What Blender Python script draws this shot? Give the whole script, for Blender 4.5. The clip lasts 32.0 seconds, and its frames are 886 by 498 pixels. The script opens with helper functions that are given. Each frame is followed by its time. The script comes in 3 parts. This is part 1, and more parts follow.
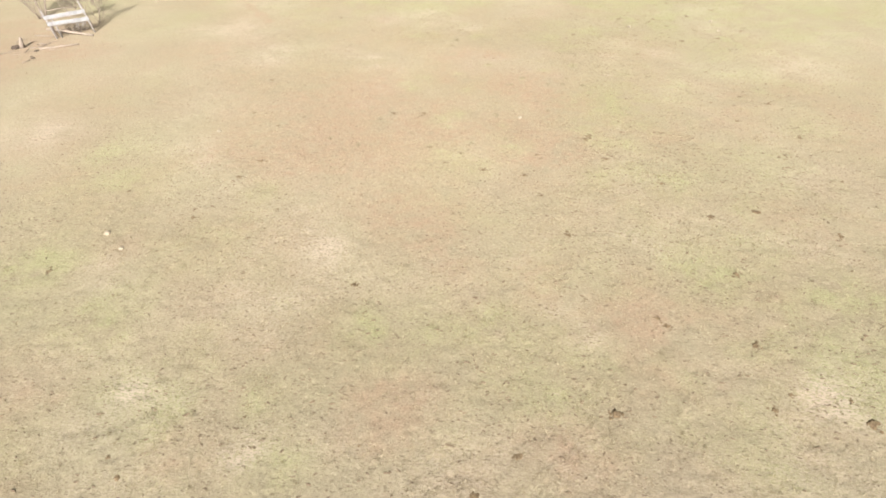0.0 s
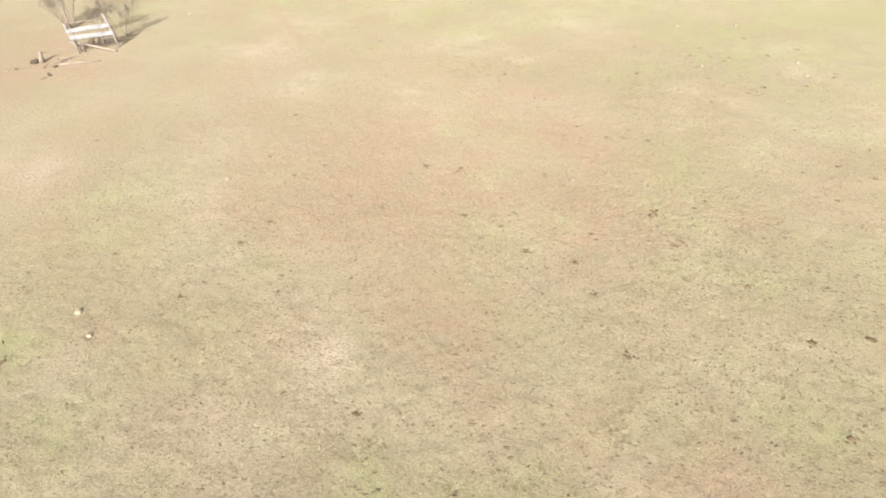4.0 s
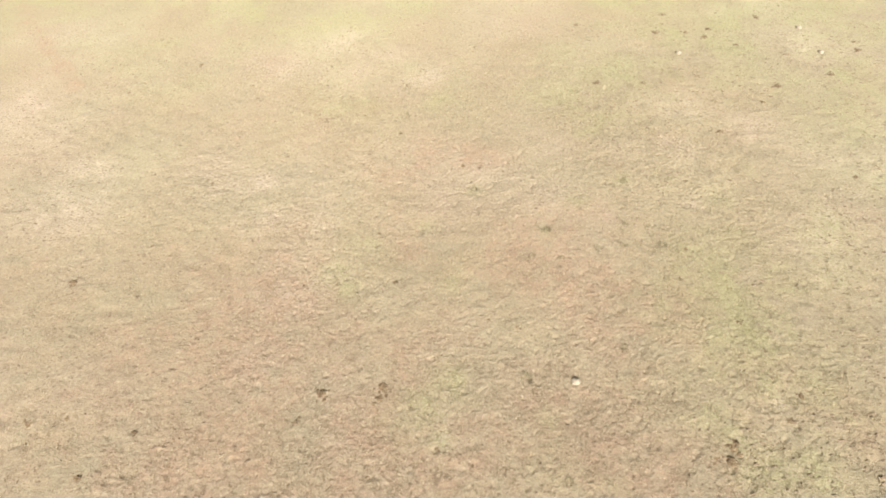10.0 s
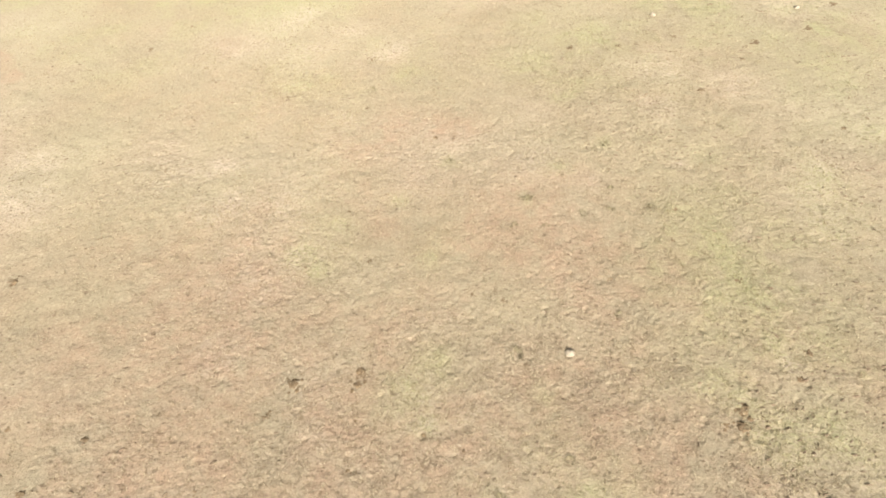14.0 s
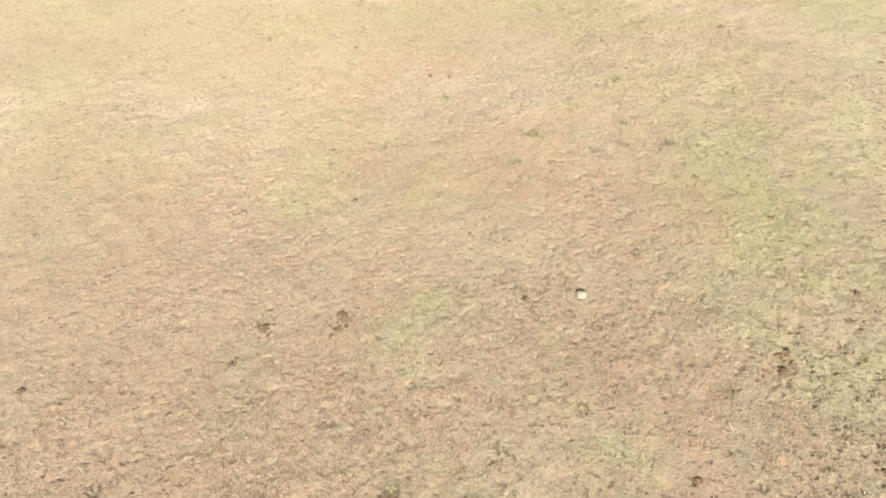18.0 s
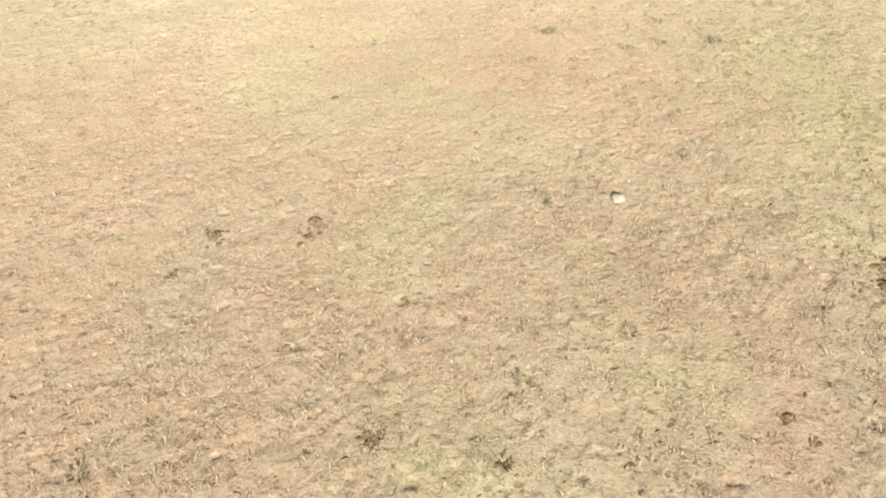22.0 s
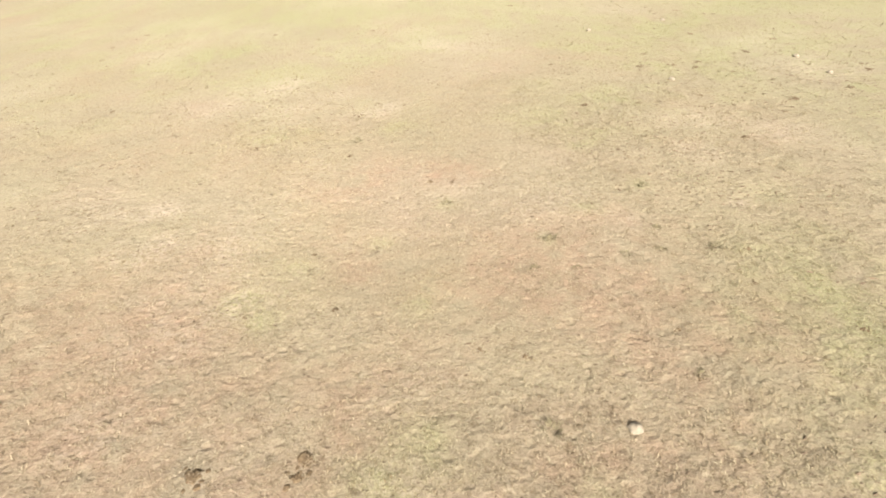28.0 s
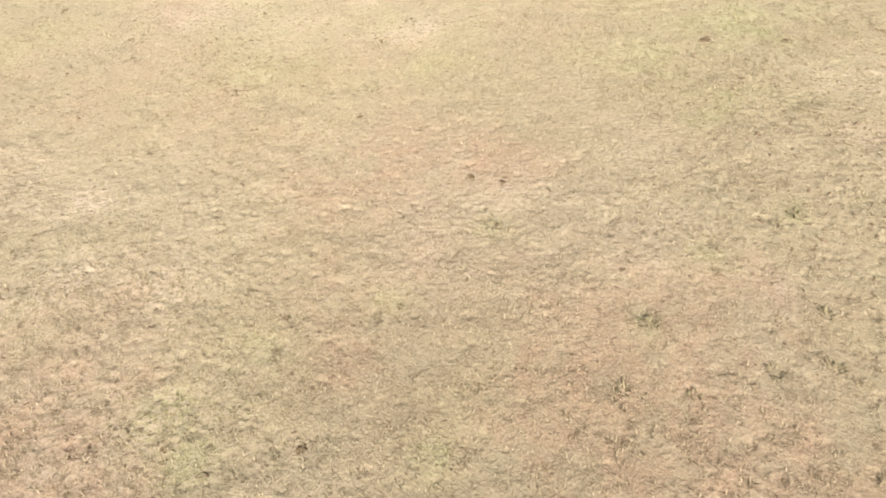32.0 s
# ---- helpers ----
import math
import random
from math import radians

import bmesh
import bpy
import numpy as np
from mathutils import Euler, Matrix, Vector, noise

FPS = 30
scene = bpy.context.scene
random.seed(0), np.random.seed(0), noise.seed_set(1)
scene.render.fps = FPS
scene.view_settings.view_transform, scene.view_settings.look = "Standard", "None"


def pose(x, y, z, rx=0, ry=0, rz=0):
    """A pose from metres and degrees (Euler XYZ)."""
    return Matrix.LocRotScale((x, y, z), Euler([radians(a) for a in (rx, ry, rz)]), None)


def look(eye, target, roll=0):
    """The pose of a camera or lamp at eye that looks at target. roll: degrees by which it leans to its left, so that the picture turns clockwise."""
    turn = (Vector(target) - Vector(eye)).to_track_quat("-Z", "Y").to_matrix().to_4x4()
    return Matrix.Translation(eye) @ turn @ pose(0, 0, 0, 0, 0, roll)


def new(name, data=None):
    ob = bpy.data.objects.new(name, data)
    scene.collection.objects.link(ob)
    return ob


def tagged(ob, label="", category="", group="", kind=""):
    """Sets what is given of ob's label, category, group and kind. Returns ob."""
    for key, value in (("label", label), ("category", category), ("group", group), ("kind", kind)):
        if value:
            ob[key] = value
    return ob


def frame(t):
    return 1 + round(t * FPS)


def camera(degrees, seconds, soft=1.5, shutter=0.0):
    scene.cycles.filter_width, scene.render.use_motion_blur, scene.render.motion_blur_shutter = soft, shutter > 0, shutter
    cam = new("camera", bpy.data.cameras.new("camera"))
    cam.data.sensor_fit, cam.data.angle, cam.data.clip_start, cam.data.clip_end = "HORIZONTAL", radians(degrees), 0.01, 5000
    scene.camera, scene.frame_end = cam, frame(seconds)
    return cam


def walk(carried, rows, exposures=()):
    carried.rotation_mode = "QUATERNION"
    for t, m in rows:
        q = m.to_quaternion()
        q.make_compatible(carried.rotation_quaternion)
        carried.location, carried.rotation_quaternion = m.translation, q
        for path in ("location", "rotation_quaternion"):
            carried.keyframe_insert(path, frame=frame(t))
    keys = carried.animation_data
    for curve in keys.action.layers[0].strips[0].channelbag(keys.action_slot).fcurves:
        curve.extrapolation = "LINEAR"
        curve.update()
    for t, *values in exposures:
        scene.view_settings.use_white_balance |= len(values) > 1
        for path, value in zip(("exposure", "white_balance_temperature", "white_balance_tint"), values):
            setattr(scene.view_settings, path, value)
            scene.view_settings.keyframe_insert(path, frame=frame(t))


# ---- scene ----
PATH = (
    (0.0, 3.100, -28.661, 11.003, 10.148, -36.864, -1.719),
    (0.5, 3.044, -28.545, 11.000, 9.819, -36.735, -1.725),
    (1.0, 2.997, -28.332, 11.036, 9.715, -36.713, -1.780),
    (1.5, 2.946, -28.035, 11.038, 9.704, -36.656, -1.815),
    (2.0, 2.846, -27.639, 11.069, 10.130, -36.687, -1.705),
    (2.5, 2.731, -27.173, 11.103, 11.760, -36.679, -1.192),
    (4.5, 2.228, -22.551, 11.285, 15.163, -36.853, -0.893),
    (5.0, 1.899, -20.638, 11.362, 15.758, -37.423, -0.892),
    (5.5, 1.426, -18.434, 11.487, 15.703, -37.436, -0.897),
    (6.0, 0.825, -15.934, 11.691, 13.527, -37.715, -1.283),
    (6.5, 0.234, -13.426, 11.889, 13.596, -37.664, -1.435),
    (7.0, -0.012, -11.903, 12.058, 13.059, -37.581, -1.774),
    (7.5, -0.073, -11.532, 11.891, 12.137, -37.169, -1.575),
    (8.0, 0.108, -11.687, 11.754, 11.903, -44.399, -2.176),
    (8.5, 0.097, -11.443, 11.790, 11.199, -46.820, -2.425),
    (9.0, 0.121, -11.280, 11.687, 10.414, -46.781, -2.608),
    (9.5, 0.079, -11.147, 11.666, 6.512, -46.903, -3.639),
    (10.0, -0.006, -11.019, 11.644, 3.213, -47.104, -4.075),
    (10.5, 0.008, -10.934, 11.597, 1.797, -47.191, -4.390),
    (11.0, 0.019, -10.929, 11.513, 1.029, -47.129, -4.483),
    (11.5, 0.098, -10.898, 11.476, 0.865, -47.307, -4.868),
    (12.0, 0.134, -10.916, 11.264, 0.661, -47.097, -4.928),
    (12.5, 0.059, -10.867, 11.001, 0.184, -46.921, -4.818),
    (13.0, -0.000, -10.800, 10.800, -0.000, -46.982, -4.782),
    (13.5, -0.051, -10.805, 10.584, -0.125, -46.888, -4.704),
    (14.0, -0.053, -10.736, 10.425, 0.057, -47.399, -4.884),
    (14.5, -0.045, -10.812, 10.170, 0.214, -47.254, -5.031),
    (16.5, -0.105, -10.708, 9.240, -0.014, -47.353, -4.842),
    (17.0, -0.086, -10.672, 8.974, -0.042, -47.380, -4.856),
    (17.5, -0.090, -10.654, 8.710, -0.196, -47.495, -4.638),
    (18.0, -0.052, -10.623, 8.447, -0.011, -47.737, -4.795),
    (18.5, -0.067, -10.591, 8.156, -0.147, -47.795, -4.809),
    (19.0, -0.125, -10.536, 7.857, -0.296, -47.836, -4.647),
    (19.5, -0.188, -10.477, 7.547, -0.452, -47.816, -4.481),
    (20.0, -0.239, -10.378, 7.261, -0.608, -48.160, -4.271),
    (20.5, -0.284, -10.291, 6.949, -0.842, -48.416, -3.954),
    (21.0, -0.291, -10.244, 6.578, -0.955, -48.447, -3.788),
    (21.5, -0.314, -10.233, 6.132, -1.141, -48.207, -3.487),
    (22.0, -0.300, -10.203, 5.851, -1.258, -48.453, -3.287),
    (22.5, -0.207, -10.241, 5.846, -0.988, -48.538, -3.555),
    (23.0, -0.225, -10.278, 5.891, -1.229, -48.141, -3.335),
    (23.5, -0.225, -10.300, 5.978, -1.317, -42.870, -3.495),
    (24.0, -0.239, -10.311, 6.083, -1.397, -38.049, -3.481),
    (24.5, -0.286, -10.300, 6.119, -1.859, -33.802, -3.208),
    (25.0, -0.236, -10.287, 6.147, -1.711, -32.810, -3.298),
    (25.5, -0.181, -10.247, 6.187, -1.567, -32.927, -3.342),
    (27.5, -0.193, -9.711, 6.234, -1.681, -32.967, -3.340),
    (28.0, -0.170, -9.310, 6.232, -1.695, -32.967, -3.380),
    (28.5, -0.156, -8.724, 6.257, -1.852, -33.135, -3.435),
    (29.0, -0.136, -7.971, 6.261, -2.004, -33.200, -3.473),
    (29.5, -0.076, -6.944, 6.281, -0.054, -33.317, -3.439),
    (30.0, -0.025, -5.856, 6.296, 0.396, -33.568, -3.419),
    (30.5, 0.011, -4.775, 6.305, 0.725, -33.814, -3.500),
    (31.0, 0.081, -4.162, 6.220, 2.607, -33.631, -3.419),
    (31.5, 0.126, -4.135, 6.100, 3.742, -37.809, -3.634),
    (32.0, 0.090, -4.156, 6.017, 4.783, -45.885, -3.852),
)


def eye_pose(x, y, z, yaw, pitch, lean):
    """The camera's pose from its place, its turn to the left of +y, its tilt and its lean."""
    return pose(x, y, z) @ pose(0, 0, 0, 0, 0, yaw) @ pose(0, 0, 0, 90 + pitch) @ pose(0, 0, 0, 0, 0, lean)


cam = camera(73.76, 32.0, soft=1.75)
walk(cam, [(t, eye_pose(*rest)) for t, *rest in PATH],
     [(0, 1.08, 6250, 9), (6, 1.13, 6280, 9.5), (10, 1.17, 6400, 10), (16, 1.2, 6450, 10), (20, 1.22, 6480, 10), (22.5, 1.27, 6500, 10), (24, 1.24, 6450, 10),
      (25, 1.15, 6450, 10), (32, 1.13, 6500, 11)])

# ---- light: low clear sun behind the camera ----
SUN_UP, SUN_TURN = radians(28), radians(10)
world = bpy.data.worlds.new("sky")
scene.world = world
world.use_nodes = True
wn = world.node_tree
sky = wn.nodes.new("ShaderNodeTexSky")
sky.sky_type = "NISHITA"
sky.sun_disc = False
sky.sun_elevation = SUN_UP
sky.sun_rotation = math.pi - SUN_TURN
sky.dust_density = 5.0
haze = wn.nodes.new("ShaderNodeHueSaturation")
haze.inputs["Saturation"].default_value = 0.2
wn.links.new(sky.outputs[0], haze.inputs["Color"])
wn.links.new(haze.outputs[0], wn.nodes["Background"].inputs[0])
wn.nodes["Background"].inputs[1].default_value = 0.08
sun = new("sun", bpy.data.lights.new("sun", "SUN"))
sun.data.energy = 4.85
sun.data.angle = radians(0.6)
sun.data.color = (1.0, 0.955, 0.925)
to_sun = Vector((math.sin(SUN_TURN) * math.cos(SUN_UP), -math.cos(SUN_TURN) * math.cos(SUN_UP), math.sin(SUN_UP)))
sun.matrix_world = look(to_sun * 100, (0, 0, 0))


# ---- materials ----
class Nodes:
    """A short way to write node trees."""

    def __init__(self, name, rough=0.9):
        self.mat = bpy.data.materials.new(name)
        self.mat.use_nodes = True
        self.tree = self.mat.node_tree
        self.bsdf = self.tree.nodes["Principled BSDF"]
        self.bsdf.inputs["Roughness"].default_value = rough
        self.bsdf.inputs["Specular IOR Level"].default_value = 0.2
        self.coord = self.tree.nodes.new("ShaderNodeTexCoord")

    def put(self, socket, value):
        if hasattr(value, "is_output"):
            self.tree.links.new(value, socket)
        elif isinstance(value, tuple) and len(value) == 3 and socket.type == "RGBA":
            socket.default_value = (*value, 1)
        else:
            socket.default_value = value

    def noise(self, scale, detail=4.0, rough=0.55, space="Object", stretch=None):
        n = self.tree.nodes.new("ShaderNodeTexNoise")
        where = self.coord.outputs[space]
        if stretch:
            m = self.tree.nodes.new("ShaderNodeMapping")
            m.inputs["Scale"].default_value = stretch
            self.tree.links.new(where, m.inputs["Vector"])
            where = m.outputs[0]
        self.tree.links.new(where, n.inputs["Vector"])
        n.inputs["Scale"].default_value, n.inputs["Detail"].default_value, n.inputs["Roughness"].default_value = scale, detail, rough
        return n.outputs[0]

    def ramp(self, value, *stops):
        n = self.tree.nodes.new("ShaderNodeValToRGB")
        while len(n.color_ramp.elements) < len(stops):
            n.color_ramp.elements.new(0.5)
        for e, (at, c) in zip(n.color_ramp.elements, stops):
            e.position = at
            e.color = (c, c, c, 1) if isinstance(c, (int, float)) else (*c, 1)
        self.put(n.inputs[0], value)
        return n.outputs[0]

    def mix(self, factor, a, b, blend="MIX"):
        n = self.tree.nodes.new("ShaderNodeMix")
        n.data_type, n.blend_type = "RGBA", blend
        self.put(n.inputs[0], factor), self.put(n.inputs[6], a), self.put(n.inputs[7], b)
        return n.outputs[2]

    def math(self, op, a, b=0.0):
        n = self.tree.nodes.new("ShaderNodeMath")
        n.operation = op
        self.put(n.inputs[0], a), self.put(n.inputs[1], b)
        return n.outputs[0]

    def attribute(self, name):
        n = self.tree.nodes.new("ShaderNodeAttribute")
        n.attribute_name = name
        s = self.tree.nodes.new("ShaderNodeSeparateColor")
        self.tree.links.new(n.outputs["Color"], s.inputs[0])
        return s.outputs

    def bump(self, height, strength=0.5, depth=0.02):
        n = self.tree.nodes.new("ShaderNodeBump")
        n.inputs["Strength"].default_value, n.inputs["Distance"].default_value = strength, depth
        self.put(n.inputs["Height"], height)
        self.tree.links.new(n.outputs[0], self.bsdf.inputs["Normal"])

    def random(self):
        return self.tree.nodes.new("ShaderNodeObjectInfo").outputs["Random"]

    def island(self):
        return self.tree.nodes.new("ShaderNodeNewGeometry").outputs["Random Per Island"]

    def done(self, colour):
        self.put(self.bsdf.inputs["Base Color"], colour)
        return self.mat


def ground_material():
    n = Nodes("dry_turf", 0.95)
    n.bsdf.inputs["Diffuse Roughness"].default_value = 0.3
    green, straw, earth = n.attribute("cover")[:3]
    grain = n.noise(27, 6, 0.66)
    clump = n.noise(11, 4, 0.6)
    blotch = n.noise(2.2, 5, 0.65)
    wide = n.noise(0.3, 4, 0.6)
    base = n.ramp(grain, (0.3, (0.154, 0.119, 0.077)), (0.5, (0.248, 0.198, 0.127)), (0.7, (0.318, 0.264, 0.172)))
    base = n.mix(n.ramp(clump, (0.4, 0.55), (0.56, 0.0)), base, (0.176, 0.134, 0.085))
    base = n.mix(n.ramp(clump, (0.5, 0.0), (0.66, 0.5)), base, (0.309, 0.257, 0.166))
    base = n.mix(n.ramp(blotch, (0.42, 0.0), (0.64, 0.4)), base, (0.263, 0.218, 0.136))
    base = n.mix(n.ramp(wide, (0.36, 0.0), (0.64, 0.4)), base, (0.252, 0.230, 0.138))
    leaf = n.ramp(grain, (0.3, (0.171, 0.160, 0.071)), (0.55, (0.266, 0.257, 0.124)), (0.75, (0.336, 0.325, 0.175)))
    base = n.mix(n.math("MULTIPLY", green, n.ramp(clump, (0.3, 0.45), (0.6, 0.9))), base, leaf)
    stalks = n.ramp(n.noise(15, 3, 0.6, stretch=(0.75, 1.2, 1.3)), (0.42, 0.12), (0.56, 1.0))
    base = n.mix(n.math("MULTIPLY", straw, stalks), base, (0.385, 0.314, 0.228))
    soil = n.ramp(grain, (0.3, (0.168, 0.107, 0.069)), (0.6, (0.303, 0.206, 0.130)))
    base = n.mix(n.math("MULTIPLY", earth, n.ramp(blotch, (0.35, 0.3), (0.62, 0.85))), base, soil)
    crowd = n.ramp(n.noise(1.1, 3, 0.6), (0.35, 0.3), (0.65, 1.0))
    # Dark flecks: litter, plus short shade in prints and tufts put into the colour.
    litter_shade = n.ramp(n.noise(9, 3, 0.6, stretch=(0.8, 1.25, 1)), (0.6, 0.0), (0.67, 0.8))
    chaff = n.ramp(n.noise(11, 3, 0.6, stretch=(0.7, 1.3, 1.7)), (0.6, 0.0), (0.67, 0.5))
    base = n.mix(n.math("MULTIPLY", litter_shade, n.math("ADD", crowd, n.math("MULTIPLY", straw, 0.5))), base, (0.100, 0.068, 0.040))
    base = n.mix(n.math("MULTIPLY", chaff, crowd), base, (0.398, 0.333, 0.220))
    n.bump(n.mix(0.5, grain, clump), 0.7, 0.05)
    return n.done(base)


def blade_material():
    n = Nodes("grass_blade", 0.8)
    n.bsdf.inputs["Diffuse Roughness"].default_value = 0.3
    n.bsdf.inputs["Specular IOR Level"].default_value = 0.1
    green, straw, earth = n.attribute("cover")[:3]
    chance = n.island()
    dry = n.ramp(chance, (0.0, (0.165, 0.127, 0.079)), (0.4, (0.246, 0.193, 0.121)), (0.8, (0.304, 0.248, 0.161)), (1.0, (0.385, 0.323, 0.217)))
    fresh = n.ramp(chance, (0.0, (0.168, 0.151, 0.060)), (0.5, (0.252, 0.233, 0.106)), (1.0, (0.351, 0.321, 0.163)))
    rust = n.ramp(chance, (0.0, (0.176, 0.117, 0.071)), (0.5, (0.287, 0.207, 0.122)), (1.0, (0.407, 0.324, 0.199)))
    c = n.mix(n.math("MULTIPLY", green, 0.85), dry, fresh)
    c = n.mix(n.math("MULTIPLY", earth, 0.75), c, rust)
    c = n.mix(n.math("MULTIPLY", straw, n.ramp(chance, (0.4, 0.0), (0.8, 0.8))), c, (0.44, 0.364, 0.25))
    c = n.mix(n.ramp(n.noise(8, 2, 0.5), (0.54, 0.0), (0.61, 0.6)), c, (0.143, 0.098, 0.053))
    c = n.mix(n.ramp(n.noise(10, 2, 0.5, stretch=(1.0, 1.0, 2.0)), (0.56, 0.0), (0.63, 0.4)), c, (0.396, 0.347, 0.215))
    return n.done(c)


def plain_material(name, dark, light, scale, rough=0.9, stretch=None, bump=0.4, depth=0.01):
    n = Nodes(name, rough)
    fine = n.noise(scale, 6, 0.65, stretch=stretch)
    spots = n.noise(scale * 0.22, 3, 0.6)
    c = n.ramp(fine, (0.32, dark), (0.68, light))
    c = n.mix(n.ramp(spots, (0.4, 0.0), (0.7, 0.45)), c, tuple(0.55 * v for v in dark))
    shade = n.math("ADD", n.math("MULTIPLY", n.random(), 0.25), 0.86)
    c = n.mix(1.0, c, n.ramp(shade, (0.0, 0.0), (1.0, 1.0)), "MULTIPLY")
    n.bump(fine, bump, depth)
    return n.done(c)


TURF, BLADE = ground_material(), blade_material()
DUNG_SCUFF = plain_material("dung_and_scuffed_earth", (0.125, 0.082, 0.043), (0.235, 0.167, 0.092), 30, 0.95, bump=0.9, depth=0.02)
STONE = plain_material("pale_stone", (0.27, 0.222, 0.15), (0.41, 0.345, 0.245), 18, 0.85, bump=0.6)
PAINTED = plain_material("weathered_white_board", (0.19, 0.178, 0.168), (0.40, 0.386, 0.374), 12, 0.7, stretch=(1, 12, 12), bump=0.3)
WOOD = plain_material("pale_bare_wood", (0.20, 0.155, 0.115), (0.36, 0.29, 0.225), 10, 0.8, stretch=(1, 10, 10), bump=0.4)
BARK = plain_material("grey_bark", (0.15, 0.115, 0.085), (0.32, 0.26, 0.2), 16, 0.95, bump=0.8)
WEED = plain_material("dead_weed", (0.13, 0.108, 0.058), (0.25, 0.208, 0.115), 20, 0.9)
POST = plain_material("pale_peeled_post", (0.22, 0.19, 0.165), (0.4, 0.365, 0.33), 12, 0.8, stretch=(10, 10, 1), bump=0.3)
ROOT = plain_material("dark_root_earth", (0.05, 0.036, 0.026), (0.13, 0.095, 0.07), 20, 0.95, bump=0.8)
# Clod brown, kept dark to stand for the shade in hoof prints too.
CLOD = plain_material("clod_and_print_shade", (0.105, 0.072, 0.044), (0.195, 0.14, 0.088), 25, 0.95, bump=0.8)


# ---- the lie of the land ----
LATTICE = np.random.RandomState(7).rand(256, 256)


def value_noise(x, y, size):
    """Smooth noise from 0 to 1 with bumps about size metres across."""
    u, v = np.asarray(x) / size, np.asarray(y) / size
    i, j = np.floor(u).astype(int), np.floor(v).astype(int)
    a, b = u - i, v - j
    a, b = a * a * (3 - 2 * a), b * b * (3 - 2 * b)
    i0, i1, j0, j1 = i % 256, (i + 1) % 256, j % 256, (j + 1) % 256
    return (LATTICE[i0, j0] * (1 - a) + LATTICE[i1, j0] * a) * (1 - b) + (LATTICE[i0, j1] * (1 - a) + LATTICE[i1, j1] * a) * b


def hoof_prints(x, y, cell, small, big, deep, crowd, shift):
    """Pits trodden into the turf, each with a low rim, scattered one to a cell of a jittered grid."""
    x = x + 0.05 * (value_noise(x + 2, y, 0.09) - 0.5)
    y = y + 0.05 * (value_noise(x, y + 5, 0.09) - 0.5)
    i0, j0 = np.floor(x / cell).astype(int), np.floor(y / cell).astype(int)
    height = np.zeros_like(x)
    for di in (-1, 0, 1):
        for dj in (-1, 0, 1):
            i, j = i0 + di, j0 + dj
            chance = [LATTICE[(i * 7 + j * 3 + 31 * k + shift) % 256, (j * 11 + i * 5 + 57 * k) % 256] for k in range(5)]
            cx, cy = (i + 0.1 + 0.8 * chance[0]) * cell, (j + 0.1 + 0.8 * chance[1]) * cell
            turn = chance[2] * 3.14
            c, s = np.cos(turn), np.sin(turn)
            long = small + (big - small) * chance[3]
            u, v = ((x - cx) * c + (y - cy) * s) / long, ((y - cy) * c - (x - cx) * s) / (long * 0.68)
            d = np.sqrt(u * u + v * v)
            here = chance[4] < crowd
            pit = -np.clip((1.12 - d) / 0.45, 0, 1) * (0.55 + 0.45 * np.clip(d, 0, 1)) + 0.2 * np.exp(-((d - 1.4) / 0.3) ** 2)
            height += np.where(here, pit * deep * (0.5 + chance[2]), 0)
    return height


def land(x, y):
    """The height of the turf: hoof-trodden lumps on a level field."""
    x, y = np.asarray(x, float), np.asarray(y, float)
    trodden = np.clip(0.2 + 1.1 * value_noise(x - 12, y, 2.3) + 0.35 * (value_noise(x, y + 44, 0.8) - 0.5), 0.15, 1)
    near = np.clip(1.5 - np.maximum(np.abs(x) - 6.5, np.abs(y + 1.0) - 8.0) / 2.5, 0, 1)
    sod = 0.5 * value_noise(x + 3, y, 0.16) + 0.5 * value_noise(x * 0.8 + y * 0.6, y * 0.8 - x * 0.6 + 8, 0.08)
    lumps = near * trodden * (0.016 * (0.5 - np.abs(sod - 0.5) * 2.0) + 0.015 * sod)
    lumps = lumps + near * hoof_prints(x, y, 0.14, 0.034, 0.06, 0.01, 0.6 * trodden, 0)
    reach = np.clip(1.3 - np.maximum(np.abs(x) - 14.0, np.abs(y + 6.5) - 17.0) / 2.0, 0, 1)
    lumps = lumps + reach * hoof_prints(x + 7, y + 3, 0.4, 0.05, 0.095, 0.0145 * (1 + 0.4 * np.clip((-7 - y) / 4, 0, 1)), 0.75 * trodden, 90)
    lumps = lumps + reach * (0.022 * (value_noise(x, y * 1.2, 0.3) - 0.5) + 0.022 * (value_noise(x + 31, y, 0.7) - 0.5))
    return lumps + (0.015 + 0.035 * reach) * (value_noise(x, y + 17, 2.6) - 0.5)


def on_land(x, y):
    return float(land(np.array([x]), np.array([y]))[0])


# Patches of cover: x, y, radius.
GREEN_SOUTH = (
    (-1.7, -22.3, 0.7), (-4.8, -21.3, 1.0), (-2.9, -20.5, 0.8), (7.7, -20.1, 1.0), (6.8, -20.1, 0.6), (-5.8, -20.0, 1.1), (-8.2, -18.6, 1.2), (4.9, -18.1, 0.8),
    (11.2, -18.0, 1.1), (-1.0, -17.9, 0.7), (0.7, -17.4, 0.9), (2.8, -17.2, 1.4), (11.5, -14.8, 1.1), (8.2, -14.4, 1.2), (-6.6, -11.7, 0.9), (-12.3, -11.4, 0.8),
    (-14.0, -9.6, 0.9), (-8.6, -23.0, 1.2), (11.4, -17.8, 1.3), (-11.8, -16.6, 1.2), (3.7, -19.5, 0.8),
)
